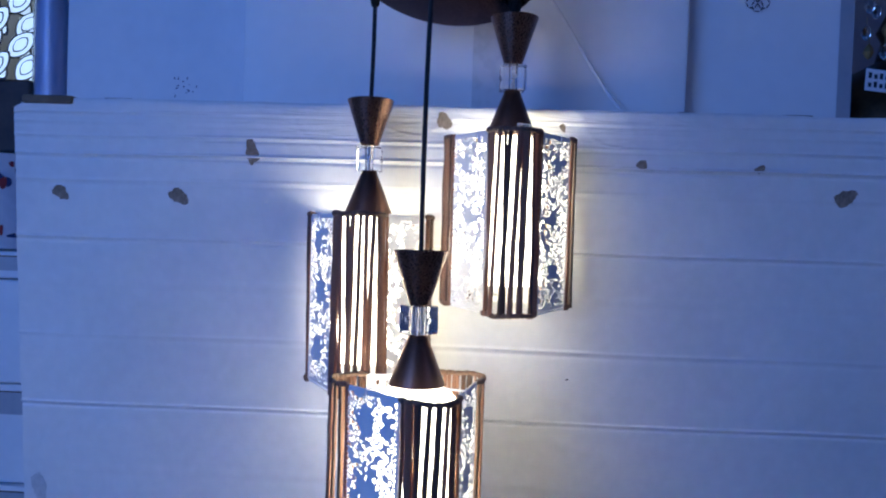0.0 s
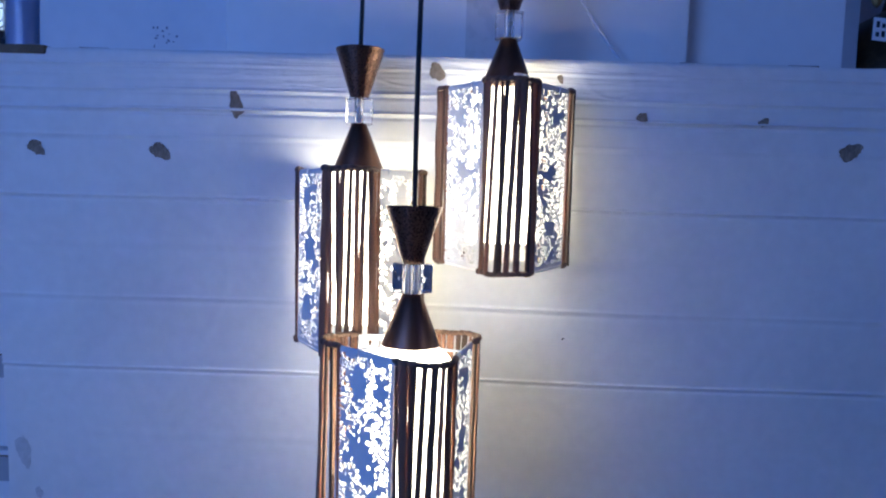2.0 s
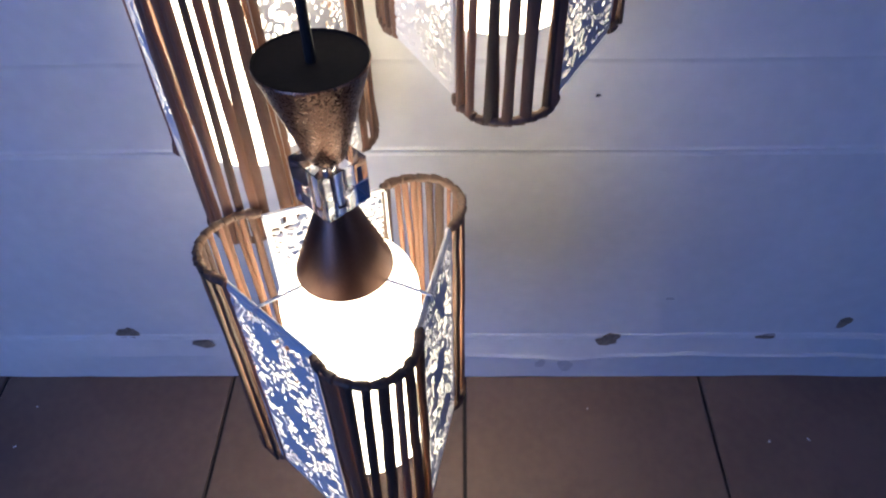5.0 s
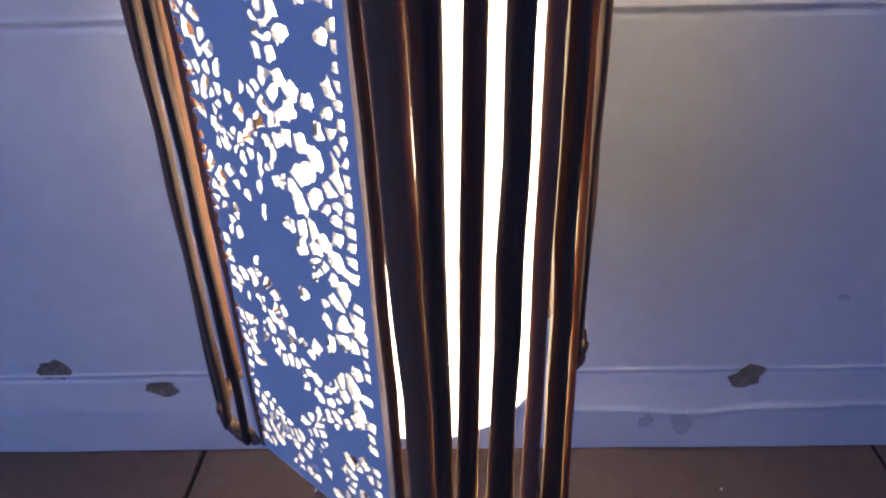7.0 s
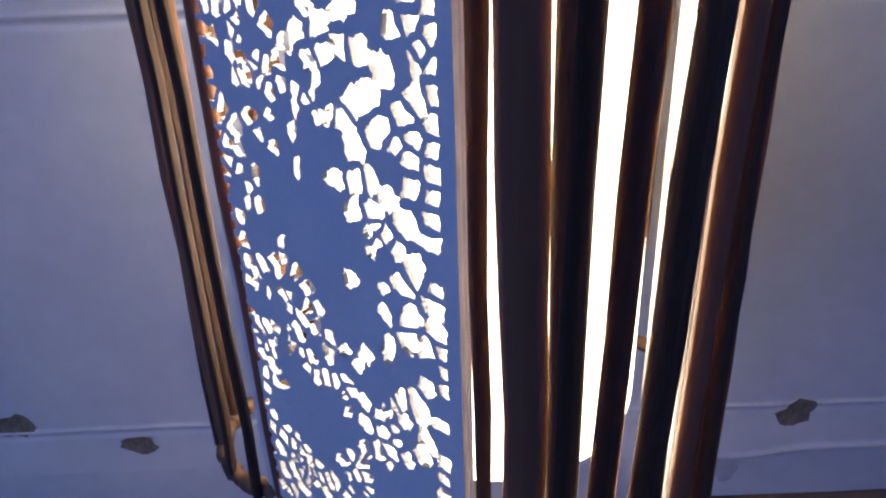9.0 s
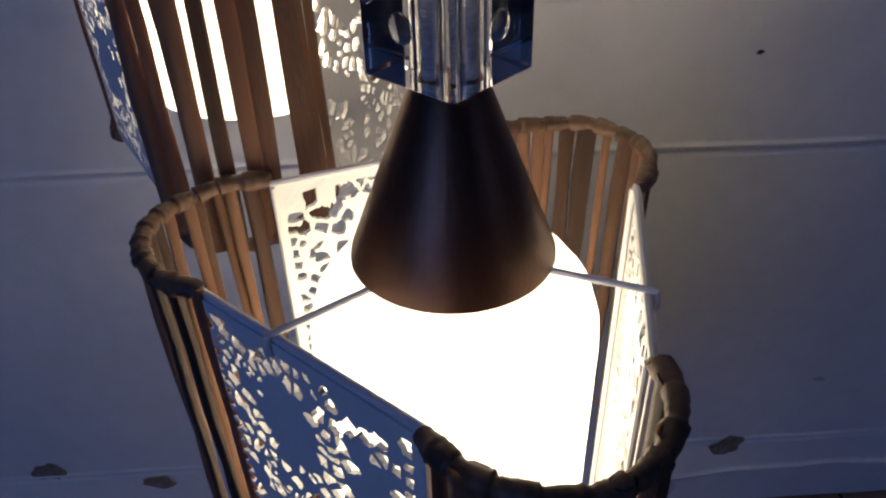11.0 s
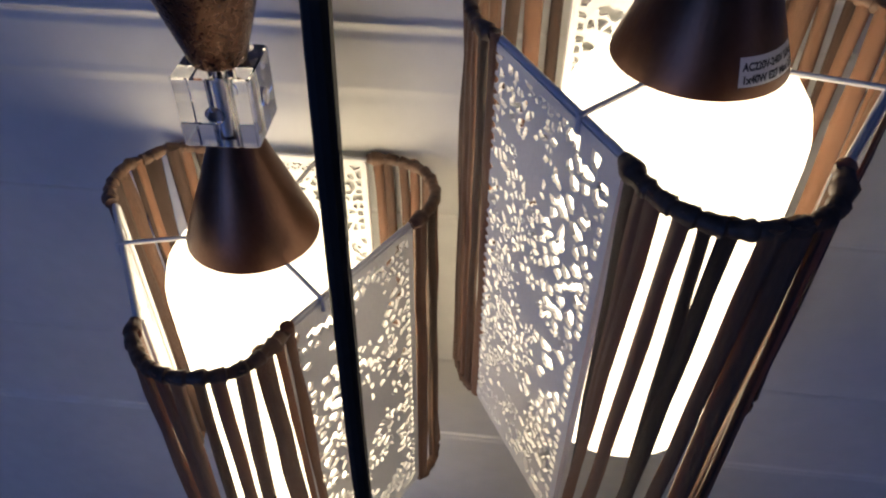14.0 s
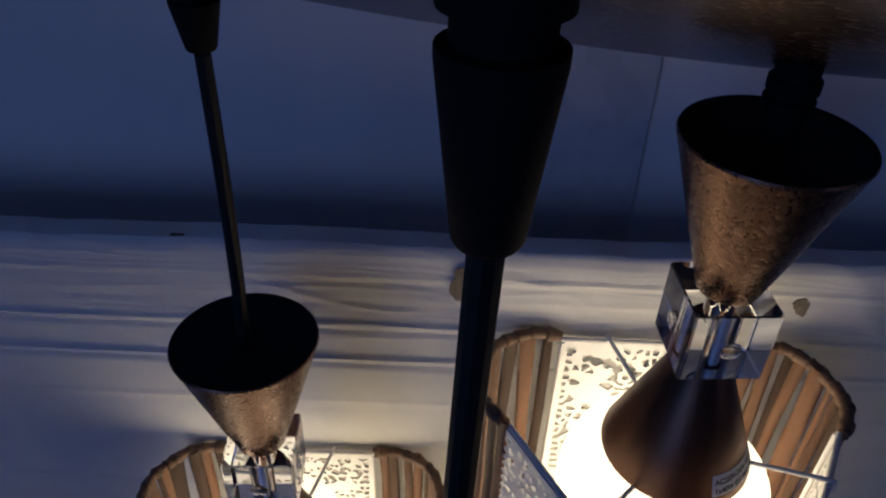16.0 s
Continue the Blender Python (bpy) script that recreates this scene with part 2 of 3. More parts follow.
def board_relief(x, z):
    """Height towards the viewer of the paper's folds, dents and waves."""
    wob = 0.004 * noise.noise((x * 2.2, 3.1, z * 0.7))
    zz = z + wob
    h = 0.0
    for at, amp, wid in ((1.073, 0.0016, 0.004), (1.056, 0.0009, 0.005), (1.031, 0.0022, 0.0045), (0.998, 0.0042, 0.005), (0.952, 0.0014, 0.006), (0.847, 0.0028, 0.0045), (0.764, 0.0008, 0.008), (0.667, 0.0014, 0.006), (0.536, 0.0036, 0.0045), (0.41, 0.0008, 0.008), (0.131, 0.0030, 0.005)):
        ph = 0.7 + 0.6 * noise.noise((x * 3.0, at * 17.0, 0.3))
        h += crease(zz, at, wid * 0.55, amp * ph) - crease(zz, at - wid * 1.35, wid * 0.7, amp * 0.8 * ph)
    h += 0.0020 * noise.noise((x * 2.6, 0.0, z * 3.3)) + 0.0007 * noise.noise((x * 11, 5.0, z * 16))
    top = max(0.0, min(1.0, (z - 0.987) / 0.05))
    mid = 0.15 + 0.85 * max(0.0, min(1.0, (x + 0.42) / 0.2)) * max(0.0, min(1.0, (0.5 - x) / 0.2))
    h += top * mid * (0.0004 * noise.noise((x * 5, 9.0, z * 50)) + 0.0002 * noise.noise((x * 24, 2.0, z * 60)))
    for k in range(3):
        ridge = abs(noise.noise((x * (1.6 + 2.2 * k) + 4 * k, 11.0 + k, (z + 0.05 * x * (k - 1)) * (34 + 16 * k))))
        h += top * mid * 0.00035 * max(0.0, 1 - ridge * 13)
    fold = abs(noise.noise((x * 2.1, 21.0, z * 2.4)))
    h += 0.0007 * max(0.0, 1 - fold * 30)
    crumple = abs(noise.noise((x * 5.5 + z * 9, 31.0, z * 7 - x * 4)))
    h += top * mid * 0.0012 * max(0.0, 1 - crumple * 26)
    low = max(0.0, min(1.0, (0.125 - z) / 0.05))
    h += low * (0.004 + 0.002 * noise.noise((x * 7, 4.0, z * 18)) - 0.003 * max(0, 0.06 - z) / 0.06)
    h += crease(z + 0.012 * noise.noise((x * 9, 1.0, 7.7)), 0.073, 0.005, 0.0028) * max(0, min(1, (x + 0.1) * 3)) * low
    return h


def build_board():
    x0, x1, z1, thick = -0.766, 1.25, 1.096, 0.02
    nx = 360
    xs = np.linspace(x0, x1, nx + 1)
    rows = set(np.round(np.linspace(0.002, z1, 190), 5)) | set(np.round(np.arange(0.988, z1, 0.0016), 5))
    for at in (1.073, 1.031, 0.998, 0.952, 0.847, 0.667, 0.536, 0.131, 0.073):
        rows |= set(np.round(np.arange(at - 0.014, at + 0.012, 0.0011), 5))
    zs = sorted(rows)
    nz = len(zs) - 1
    verts, faces = [], []
    for z in zs:
        for x in xs:
            xe = x + 0.003 * noise.noise((0.0, 2.0, z * 9)) * (1 if x < x0 + 0.01 else 0)
            corner = 0.018 * max(0, 1 - (x - x0) / 0.03) * max(0, 1 - (z1 - z) / 0.03)
            edge = 0.004 * math.exp(-(z1 - z) / 0.004)
            ze = z - corner + (0.0028 * noise.noise((x * 5, 8.0, 0.0)) + 0.001 * noise.noise((x * 31, 8.0, 0.0))) * (1 if z > z1 - 0.02 else 0)
            verts.append((xe, board_y(z) - board_relief(x, z) + edge, ze))
    w = nx + 1
    for i in range(nz):
        for j in range(nx):
            a = i * w + j
            faces.append((a, a + 1, a + 1 + w, a + w))
    n = len(verts)
    ring = [j for j in range(w)] + [i * w + nx for i in range(1, nz + 1)] + [nz * w + j for j in range(nx - 1, -1, -1)] + [i * w for i in range(nz - 1, 0, -1)]
    for k in ring:
        x, y, z = verts[k]
        verts.append((x, board_y(z) + thick, z))
    m = len(ring)
    for k in range(m):
        faces.append((ring[k], n + k, n + (k + 1) % m, ring[(k + 1) % m]))
    faces.append(tuple(n + k for k in range(m))[::-1])
    board = part("display_board", (verts, faces), PAPER, smooth=True, sharp=50)
    return tagged(board, "large white creased cardboard panel with torn spots standing on tiles", "cardboard panel")


board = build_board()


def scrap(name, x, z, rx, rz, seed, mat, label):
    ob = part(name, blob(0, 0, rx, rz, seed, 0.0006, 28, 0.1), mat, board, label)
    ob.matrix_world = pose(x, board_y(z) - max(board_relief(x + i * rx, z + j * rz) for i in (-0.8, 0, 0.8) for j in (-0.8, 0, 0.8)) - 0.0006, z, math.degrees(math.atan(-BOARD_K)), 0, 0)
    return ob


SCRAPS = [(-0.329, 1.007, 0.012, 0.021), (-0.463, 0.924, 0.016, 0.015), (-0.682, 0.925, 0.014, 0.013), (0.362, 1.004, 0.008, 0.009),
          (0.565, 1.001, 0.008, 0.008), (0.713, 0.956, 0.018, 0.014), (0.014, 1.070, 0.011, 0.017), (0.222, 1.064, 0.005, 0.007),
          (-0.453, 0.140, 0.017, 0.016), (-0.336, 0.110, 0.021, 0.010), (0.332, 0.119, 0.019, 0.016), (0.585, 0.127, 0.013, 0.009), (0.694, 0.167, 0.010, 0.013)]
for i, s in enumerate(SCRAPS):
    scrap("torn_spot", *s, 10 + i, KRAFT, "torn spot showing grey-brown kraft")
for i, s in enumerate([(-0.735, 0.366, 0.013, 0.03), (-0.71, 0.285, 0.006, 0.012), (0.268, 0.050, 0.014, 0.016), (0.226, 0.054, 0.008, 0.012), (-0.705, 0.155, 0.014, 0.005), (0.41, 0.23, 0.006, 0.004)]):
    scrap("smudge", *s, 40 + i, SMUDGE, "grey scuff mark")
scrap("ink_speck", 0.249, 0.616, 0.003, 0.0015, 70, INK, "small dark speck")
part("torn_edge", box(-0.750, -0.657, board_y(1.09) - 0.0035, board_y(1.09) + 0.021, 1.0835, 1.0985, 0.003), KRAFT_EDGE, board, "bare brown corrugated edge")
for i, x in enumerate((-0.60, -0.17, 0.42, 0.60)):
    part("split", box(x, x + 0.05, board_y(1.09) + 0.004, board_y(1.09) + 0.007, 1.0935, 1.0968), KRAFT_EDGE, board)


# ---- large cartons behind the board ----
def tall_carton(x0, x1, y0, z1, label, depth=0.3, mat=CARTON):
    root = thing("carton", pose((x0 + x1) / 2, y0, 0), label, "carton", "white cartons behind the board")
    w = (x1 - x0) / 2
    bm = box(-w, w, 0, depth, 0, z1, 0.006, 2)
    bmesh.ops.subdivide_edges(bm, edges=[e for e in bm.edges if e.calc_length() > 0.2], cuts=14, use_grid_fill=True)
    for v in bm.verts:
        if v.co.y < 0.01:
            v.co.y += 0.006 * noise.noise((v.co.x * 3 + x0, 1.0, v.co.z * 2)) 
    part("body", bm, mat, root, smooth=True)
    return root


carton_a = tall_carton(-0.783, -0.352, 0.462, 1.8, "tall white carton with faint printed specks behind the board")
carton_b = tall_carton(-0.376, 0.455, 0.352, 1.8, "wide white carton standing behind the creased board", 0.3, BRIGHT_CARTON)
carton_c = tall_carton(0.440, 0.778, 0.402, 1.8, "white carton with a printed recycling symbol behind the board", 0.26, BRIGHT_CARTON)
for i in range(14):
    r = random.Random(300 + i)
    x, z = r.uniform(-0.552, -0.503) + 0.5675, r.uniform(1.135, 1.172)
    ob = part("print_speck", blob(0, 0, r.uniform(0.001, 0.003), r.uniform(0.001, 0.003), 400 + i, 0.0005, 8), PRINT, carton_a)
    ob.location = (x, -0.0065, z)


def recycling_mark():
    bm = bmesh.new()
    for cx, cz in ((-0.011, 0.0), (0.0, -0.006), (0.011, 0.0)):
        for k in range(6):
            a0, a1 = math.radians(60 * k + 3), math.radians(60 * k + 52)
            q = [(cx + rr * math.cos(a), cz + rr * math.sin(a)) for a, rr in ((a0, 0.0120), (a1, 0.0120), (a1, 0.0096), (a0, 0.0096))]
            bm.faces.new([bm.verts.new((x, -0.0003 * (1 + k % 2) - abs(cx) * 0.02, z)) for x, z in q])
    return bm


mark = part("printed_mark", recycling_mark(), INK, carton_c, "black printed recycling symbol")
mark.location = (0.593 - 0.609, -0.0075, 1.327)
part("seam_tape", box(0.02, 0.088, -0.0030, -0.0005, 0.6, 1.79), CARTON_TAPE, carton_b, "strip of clear packing tape")
tape = part("tape_strip", box(0.140, 0.166, -0.0035, -0.0015, 0.6, 1.75), TAPE, carton_c)

string_pts = [(0.19 + 0.144 * s + 0.004 * math.sin(5 * s), 0.335 - 0.012 * s, 1.325 - 0.215 * s - 0.012 * math.sin(3.1 * s)) for s in np.linspace(-0.6, 1, 24)]
tagged(part("string", tube(string_pts, 0.0026, 6), WIRE, smooth=True), "thin white string hanging slanted behind the lamps", "string")


# ---- pendant lamps ----
SHADE_H, PANEL_D, PANEL_W = 0.2800, 0.0783, 0.0563
CORNER_R = (PANEL_D * math.tan(radians(60)) - PANEL_W) / math.tan(radians(60))
CORNER_C = (PANEL_D - CORNER_R) / math.cos(radians(60))


def corner_point(a, out=0.0, bulge=1.25):
    """The rounded corner of a shade, seen along +x; a: degrees from the corner's middle."""
    xe, ca, sa = CORNER_C + CORNER_R / 2, math.cos(radians(a)), math.sin(radians(a))
    x, y = CORNER_C + CORNER_R * ca, CORNER_R * sa * (1 + (bulge - 1) * 0.34 * math.cos(radians(1.5 * a)))
    return (xe + (x - xe) * bulge + out * ca, y + out * sa)


def clip_poly(poly, nx, ny, c):
    """Keeps the side nx*x + ny*y <= c of a convex polygon."""
    out = []
    for i in range(len(poly)):
        (ax, ay), (bx, by) = poly[i], poly[(i + 1) % len(poly)]
        da, db = nx * ax + ny * ay - c, nx * bx + ny * by - c
        if da <= 0:
            out.append((ax, ay))
        if (da < 0 < db) or (db < 0 < da):
            s = da / (da - db)
            out.append((ax + s * (bx - ax), ay + s * (by - ay)))
    return out


def petal(x, y, cx, cy, ang, length, width):
    dx, dy = x - cx, y - cy
    u, v = dx * math.cos(ang) + dy * math.sin(ang), -dx * math.sin(ang) + dy * math.cos(ang)
    return 0 < u < length and abs(v) < width * math.sin(math.pi * min(1, u / length) ** 0.8)


def lace_mesh(seed, fine=1.0, shut_rate=0.22, bloom=1.0, sprigs=9):
    """A sheet cut through with many small rounded holes round solid flowers and leaves."""
    rnd = random.Random(seed)
    w, h, th, border = PANEL_W, SHADE_H - 0.004, 0.0022, 0.0042
    flowers = [(-0.012 + rnd.uniform(-0.008, 0.008), -0.048 + rnd.uniform(-0.01, 0.01), 0.030), (-0.006 + rnd.uniform(-0.008, 0.01), -0.128 + rnd.uniform(-0.012, 0.012), 0.034), (-0.004 + rnd.uniform(-0.01, 0.012), -0.215 + rnd.uniform(-0.012, 0.012), 0.032)]
    petals = []
    for cx, cy, r in flowers:
        a0 = rnd.uniform(0, 6.28)
        for k in range(5):
            petals.append((cx, cy, a0 + k * 1.2566 + rnd.uniform(-0.15, 0.15), bloom * r * rnd.uniform(0.7, 1.1), bloom * r * 0.36))
    for k in range(sprigs):
        cx, cy = rnd.uniform(-0.04, 0.045), rnd.uniform(-0.265, -0.02)
        petals.append((cx, cy, rnd.uniform(0, 6.28), rnd.uniform(0.016, 0.028), 0.0055))

    def solid(x, y):
        return any(petal(x, y, *q) for q in petals)

    sites = []
    for y in np.arange(-h + border + 0.003, -border, 0.0068):
        for sx in (-1, 1):
            sites.append((sx * (w - border - 0.0022), y + rnd.uniform(-0.0012, 0.0012) - 0.002))
    tries = 0
    while tries < 3600:
        tries += 1
        x, y = rnd.uniform(-w + border + 0.006, w - border - 0.006), rnd.uniform(-h + border + 0.001, -border - 0.001)
        gap = (fine * 0.0050 if x < 0.012 else max(fine, 0.95) * 0.0070) * (1 + 0.95 * noise.noise((x * 60, y * 60, seed)))
        lean = 1.2 * noise.noise((x * 25, y * 25, seed + 5.0))
        if all(((x - a) * math.cos(lean) + (y - b) * math.sin(lean)) ** 2 * 1.5 + ((y - b) * math.cos(lean) - (x - a) * math.sin(lean)) ** 2 * 0.62 > gap ** 2 for a, b in sites):
            sites.append((x, y))
    S = np.array(sites)
    verts, faces = [], []

    def vert(x, y, z):
        verts.append((x, z, y))
        return len(verts) - 1

    rect = [(-w + border, -h + border), (w - border, -h + border), (w - border, -border), (-w + border, -border)]
    yb, yf = 0.0, th
    for i, (cx, cy) in enumerate(sites):
        d2 = ((S - S[i]) ** 2).sum(1)
        poly = rect
        for j in np.argsort(d2)[1:22]:
            nx_, ny_ = S[j] - S[i]
            poly = clip_poly(poly, nx_, ny_, nx_ * (cx + S[j][0]) / 2 + ny_ * (cy + S[j][1]) / 2)
        if len(poly) < 3:
            continue
        px, py = sum(p[0] for p in poly) / len(poly), sum(p[1] for p in poly) / len(poly)
        angs = sorted([math.atan2(y - py, x - px) for x, y in poly] + [(k + 0.5) * 2 * math.pi / 14 - math.pi for k in range(14)])

        def reach(a):
            return hit_edge(a)[0]

        def hit_edge(a):
            """How far the cell reaches that way, and whether the strand there is cut out."""
            best, cut, ca, sa = 1.0, False, math.cos(a), math.sin(a)
            for k in range(len(poly)):
                (ax, ay), (bx, by) = poly[k], poly[(k + 1) % len(poly)]
                ex, ey = bx - ax, by - ay
                den = ca * ey - sa * ex
                if abs(den) < 1e-12:
                    continue
                t = ((ax - px) * ey - (ay - py) * ex) / den
                s = ((ax - px) * sa - (ay - py) * ca) / den
                if t > 0 and -1e-6 <= s <= 1 + 1e-6 and t < best:
                    mx, my = (ax + bx) / 2, (ay + by) / 2
                    inside = abs(mx) < w - border - 0.0045 and -h + border + 0.001 < my < -border - 0.001
                    best, cut = t, inside and 0.12 < s < 0.88 and noise.noise((mx * 9000, my * 9000, seed)) > 0.16
            return best, cut

        outer = [(px + reach(a) * math.cos(a), py + reach(a) * math.sin(a)) for a in angs]
        n = len(angs)
        of, ob_ = [vert(x, y, yf) for x, y in outer], [vert(x, y, yb) for x, y in outer]
        shut = solid(px, py) or rnd.random() < (shut_rate if abs(px) < w - 0.012 else 0.08)
        if shut:
            faces.append(tuple(of[::-1]))
            faces.append(tuple(ob_))
            continue
        rim, sq, sa0 = rnd.uniform(0.00045, 0.0011) * min(1, fine + 0.1), rnd.uniform(0.72, 1.0), rnd.uniform(0, 3.14)
        rr = []
        for a in angs:
            if hit_edge(a)[1]:
                rr.append(reach(a))
                continue
            r = sum(reach(a + e) * q for e, q in ((-0.2, 0.2), (0, 0.6), (0.2, 0.2)))
            rr.append(max(min(r, reach(a)) - rim, reach(a) * 0.45) * rnd.uniform(0.72, 1.0) * (sq + (1 - sq) * abs(math.cos(a - sa0))))
        inf = [vert(px + r * math.cos(a), py + r * math.sin(a), yf) for a, r in zip(angs, rr)]
        inb = [vert(px + r * math.cos(a), py + r * math.sin(a), yb) for a, r in zip(angs, rr)]
        for k in range(n):
            m = (k + 1) % n
            if rr[k] == reach(angs[k]) and rr[m] == reach(angs[m]):
                continue
            faces.append((of[m], of[k], inf[k], inf[m]))
            faces.append((ob_[k], ob_[m], inb[m], inb[k]))
            faces.append((inf[m], inf[k], inb[k], inb[m]))
    # solid border round the cut field
    o = [(-w, -h), (w, -h), (w, 0), (-w, 0)]
    for k in range(4):
        m = (k + 1) % 4
        q = [o[k], o[m], rect[m], rect[k]]
        f = [vert(x, y, yf) for x, y in q]
        b = [vert(x, y, yb) for x, y in q]
        faces += [tuple(f[::-1]), tuple(b), (f[0], f[1], b[1], b[0])]
    me = bpy.data.meshes.new("lace_panel")
    me.from_pydata(verts, [], faces)
    me.materials.append(LACE)
    me.update()
    return me


LACE_MESHES = [lace_mesh(11, 0.66, 0.26, 0.6, 6), lace_mesh(12, 0.95, 0.24, 0.9), lace_mesh(13, 0.88, 0.26, 0.85)]


def twig_mesh(seed):
    """A flattened twig with knots, one metre wide, deep and long in its own box."""
    rnd = random.Random(seed)
    bm = bmesh.new()
    n, rows, rings = 8, 9, []
    taper = rnd.uniform(-0.42, 0.42)
    for k in range(rows):
        z = -k / (rows - 1)
        wx, ox, oy = 1 + taper * (0.5 + z) + rnd.uniform(-0.07, 0.07), rnd.uniform(-0.07, 0.07), rnd.uniform(-0.12, 0.12)
        rings.append([bm.verts.new((ox + 0.5 * wx * math.cos(a) * (1.08 if abs(math.cos(a)) > 0.9 else 1), oy + 0.5 * math.sin(a), z)) for a in (2 * math.pi * i / n for i in range(n))])
    for a, b in zip(rings, rings[1:]):
        for i in range(n):
            bm.faces.new((a[i], b[i], b[(i + 1) % n], a[(i + 1) % n]))
    bm.faces.new(rings[0])
    bm.faces.new(rings[-1][::-1])
    bmesh.ops.recalc_face_normals(bm, faces=bm.faces[:])
    me = bpy.data.meshes.new("twig")
    bm.to_mesh(me)
    bm.free()
    me.materials.append(BARK)
    me.polygons.foreach_set("use_smooth", [True] * len(me.polygons))
    me.set_sharp_from_angle(angle=radians(60))
    return me


TWIGS = [twig_mesh(s) for s in range(16)]


def wrap_bm(seed, z, bulge):
    """Bark strips wound round the corner's rim, overlapping turn by turn."""
    rnd = random.Random(seed)
    pts, radii = [], []
    turns, n = rnd.uniform(9, 12), 110
    sag = [rnd.uniform(-0.0016, 0.0016) for _ in range(8)]
    for i in range(n + 1):
        s = i / n
        a = -61 + 122 * s
        k = s * 7
        dz = sag[int(min(k, 6.999))] * (1 - k % 1) + sag[min(int(k) + 1, 7)] * (k % 1)
        pts.append((*corner_point(a, 0.0006, bulge), z + dz))
        saw = (s * turns) % 1
        radii.append(0.0032 + 0.0013 * saw + rnd.uniform(-0.00025, 0.00025) + 0.0008 * math.exp(-((s - 0.06) / 0.04) ** 2) + 0.0008 * math.exp(-((s - 0.94) / 0.04) ** 2))
    return tube(pts, 0.004, 9, radii)


def cone_label(parent):
    """A small printed paper label curved round the lower cone."""
    def on_cone(a, s):
        z = 0.006 + s
        r = 0.0397 - (0.0397 - 0.0126) * (z - 0.0036) / 0.0692 + 0.0004
        return (r * math.sin(a), -r * math.cos(a), z)
    verts, faces = [], []
    n = 12
    for i in range(n + 1):
        a = 0.25 + 0.95 * i / n
        verts += [on_cone(a, 0.001), on_cone(a, 0.0125)]
        if i:
            faces.append((2 * i - 2, 2 * i, 2 * i + 1, 2 * i - 1))
    label = part("label", (verts, faces), LABEL, parent, "small white printed rating label", smooth=True)
    for text, s0, size in (("AC220V-240V 50Hz", 0.0073, 0.0042), ("1x40W E27 Max 25W", 0.0024, 0.0042)):
        cu = bpy.data.curves.new("print", "FONT")
        cu.body, cu.size, cu.offset = text, size, 0.00018
        tmp = new("print", cu)
        me = bpy.data.meshes.new_from_object(tmp.evaluated_get(bpy.context.evaluated_depsgraph_get()))
        bpy.data.objects.remove(tmp)
        for v in me.vertices:
            x, y = v.co.x, v.co.y
            p = Vector(on_cone(0.29 + x / 0.0395, s0 + y))
            p.x *= 1.006
            p.y *= 1.006
            v.co = p
        me.materials.append(INK)
        new("print", me).parent = label


def crystal(parent, angle):
    s, z0, z1, bore, n = 0.0202, 0.0739, 0.1136, 0.0072, 32
    bm = bmesh.new()
    cut = 0.0013
    rim = [(s, -s + cut), (s, s - cut), (s - cut, s), (-s + cut, s), (-s, s - cut), (-s, -s + cut), (-s + cut, -s), (s - cut, -s)]

    def ring(z, inset):
        return [bm.verts.new((x - math.copysign(inset, x), y - math.copysign(inset, y), z)) for x, y in rim]

    def hole(z):
        return [bm.verts.new((bore * math.cos(2 * math.pi * i / n), bore * math.sin(2 * math.pi * i / n), z)) for i in range(n)]

    rings = [ring(z0, 0.0008), ring(z0 + 0.0008, 0), ring(z1 - 0.0008, 0), ring(z1, 0.0008)]
    for p, q in zip(rings, rings[1:]):
        for i in range(8):
            bm.faces.new((p[i], p[(i + 1) % 8], q[(i + 1) % 8], q[i]))
    ends = [hole(z0), hole(z1)]
    for i in range(n):
        bm.faces.new((ends[0][(i + 1) % n], ends[0][i], ends[1][i], ends[1][(i + 1) % n]))
    for outer, inner in ((rings[0], ends[0]), (rings[3], ends[1])):
        edges = [bm.edges.get((o[i], o[(i + 1) % len(o)])) for o in (outer, inner) for i in range(len(o))]
        bmesh.ops.triangle_fill(bm, edges=edges, use_beauty=True)
    bmesh.ops.recalc_face_normals(bm, faces=bm.faces[:])
    cube = part("crystal_cube", bm, CRYSTAL, parent, "clear cut crystal glass cube with a drilled core", smooth=True, sharp=20)
    cube.rotation_euler.z = radians(angle)
    part("threaded_rod", lathe([(0, z0 - 0.0005)] + [(0.0044 + 0.0005 * (i % 2), z0 + 0.0008 * i) for i in range(50)] + [(0, z1 + 0.0006)], 20), CHROME, cube, "bright threaded rod through the crystal", smooth=True)
    for k in range(4):
        d = lathe([(0, 0.0), (0.0045, 0.0002), (0.0052, 0.0009), (0.0045, 0.0014), (0, 0.0015)], 16)
        dm = part("lens_dimple", d, CRYSTAL, cube, smooth=True)
        dm.matrix_local = pose(0, 0, 0.0938, 0, 0, 90 * k) @ pose(0, -s - 0.0002, 0, 90, 0, 0)


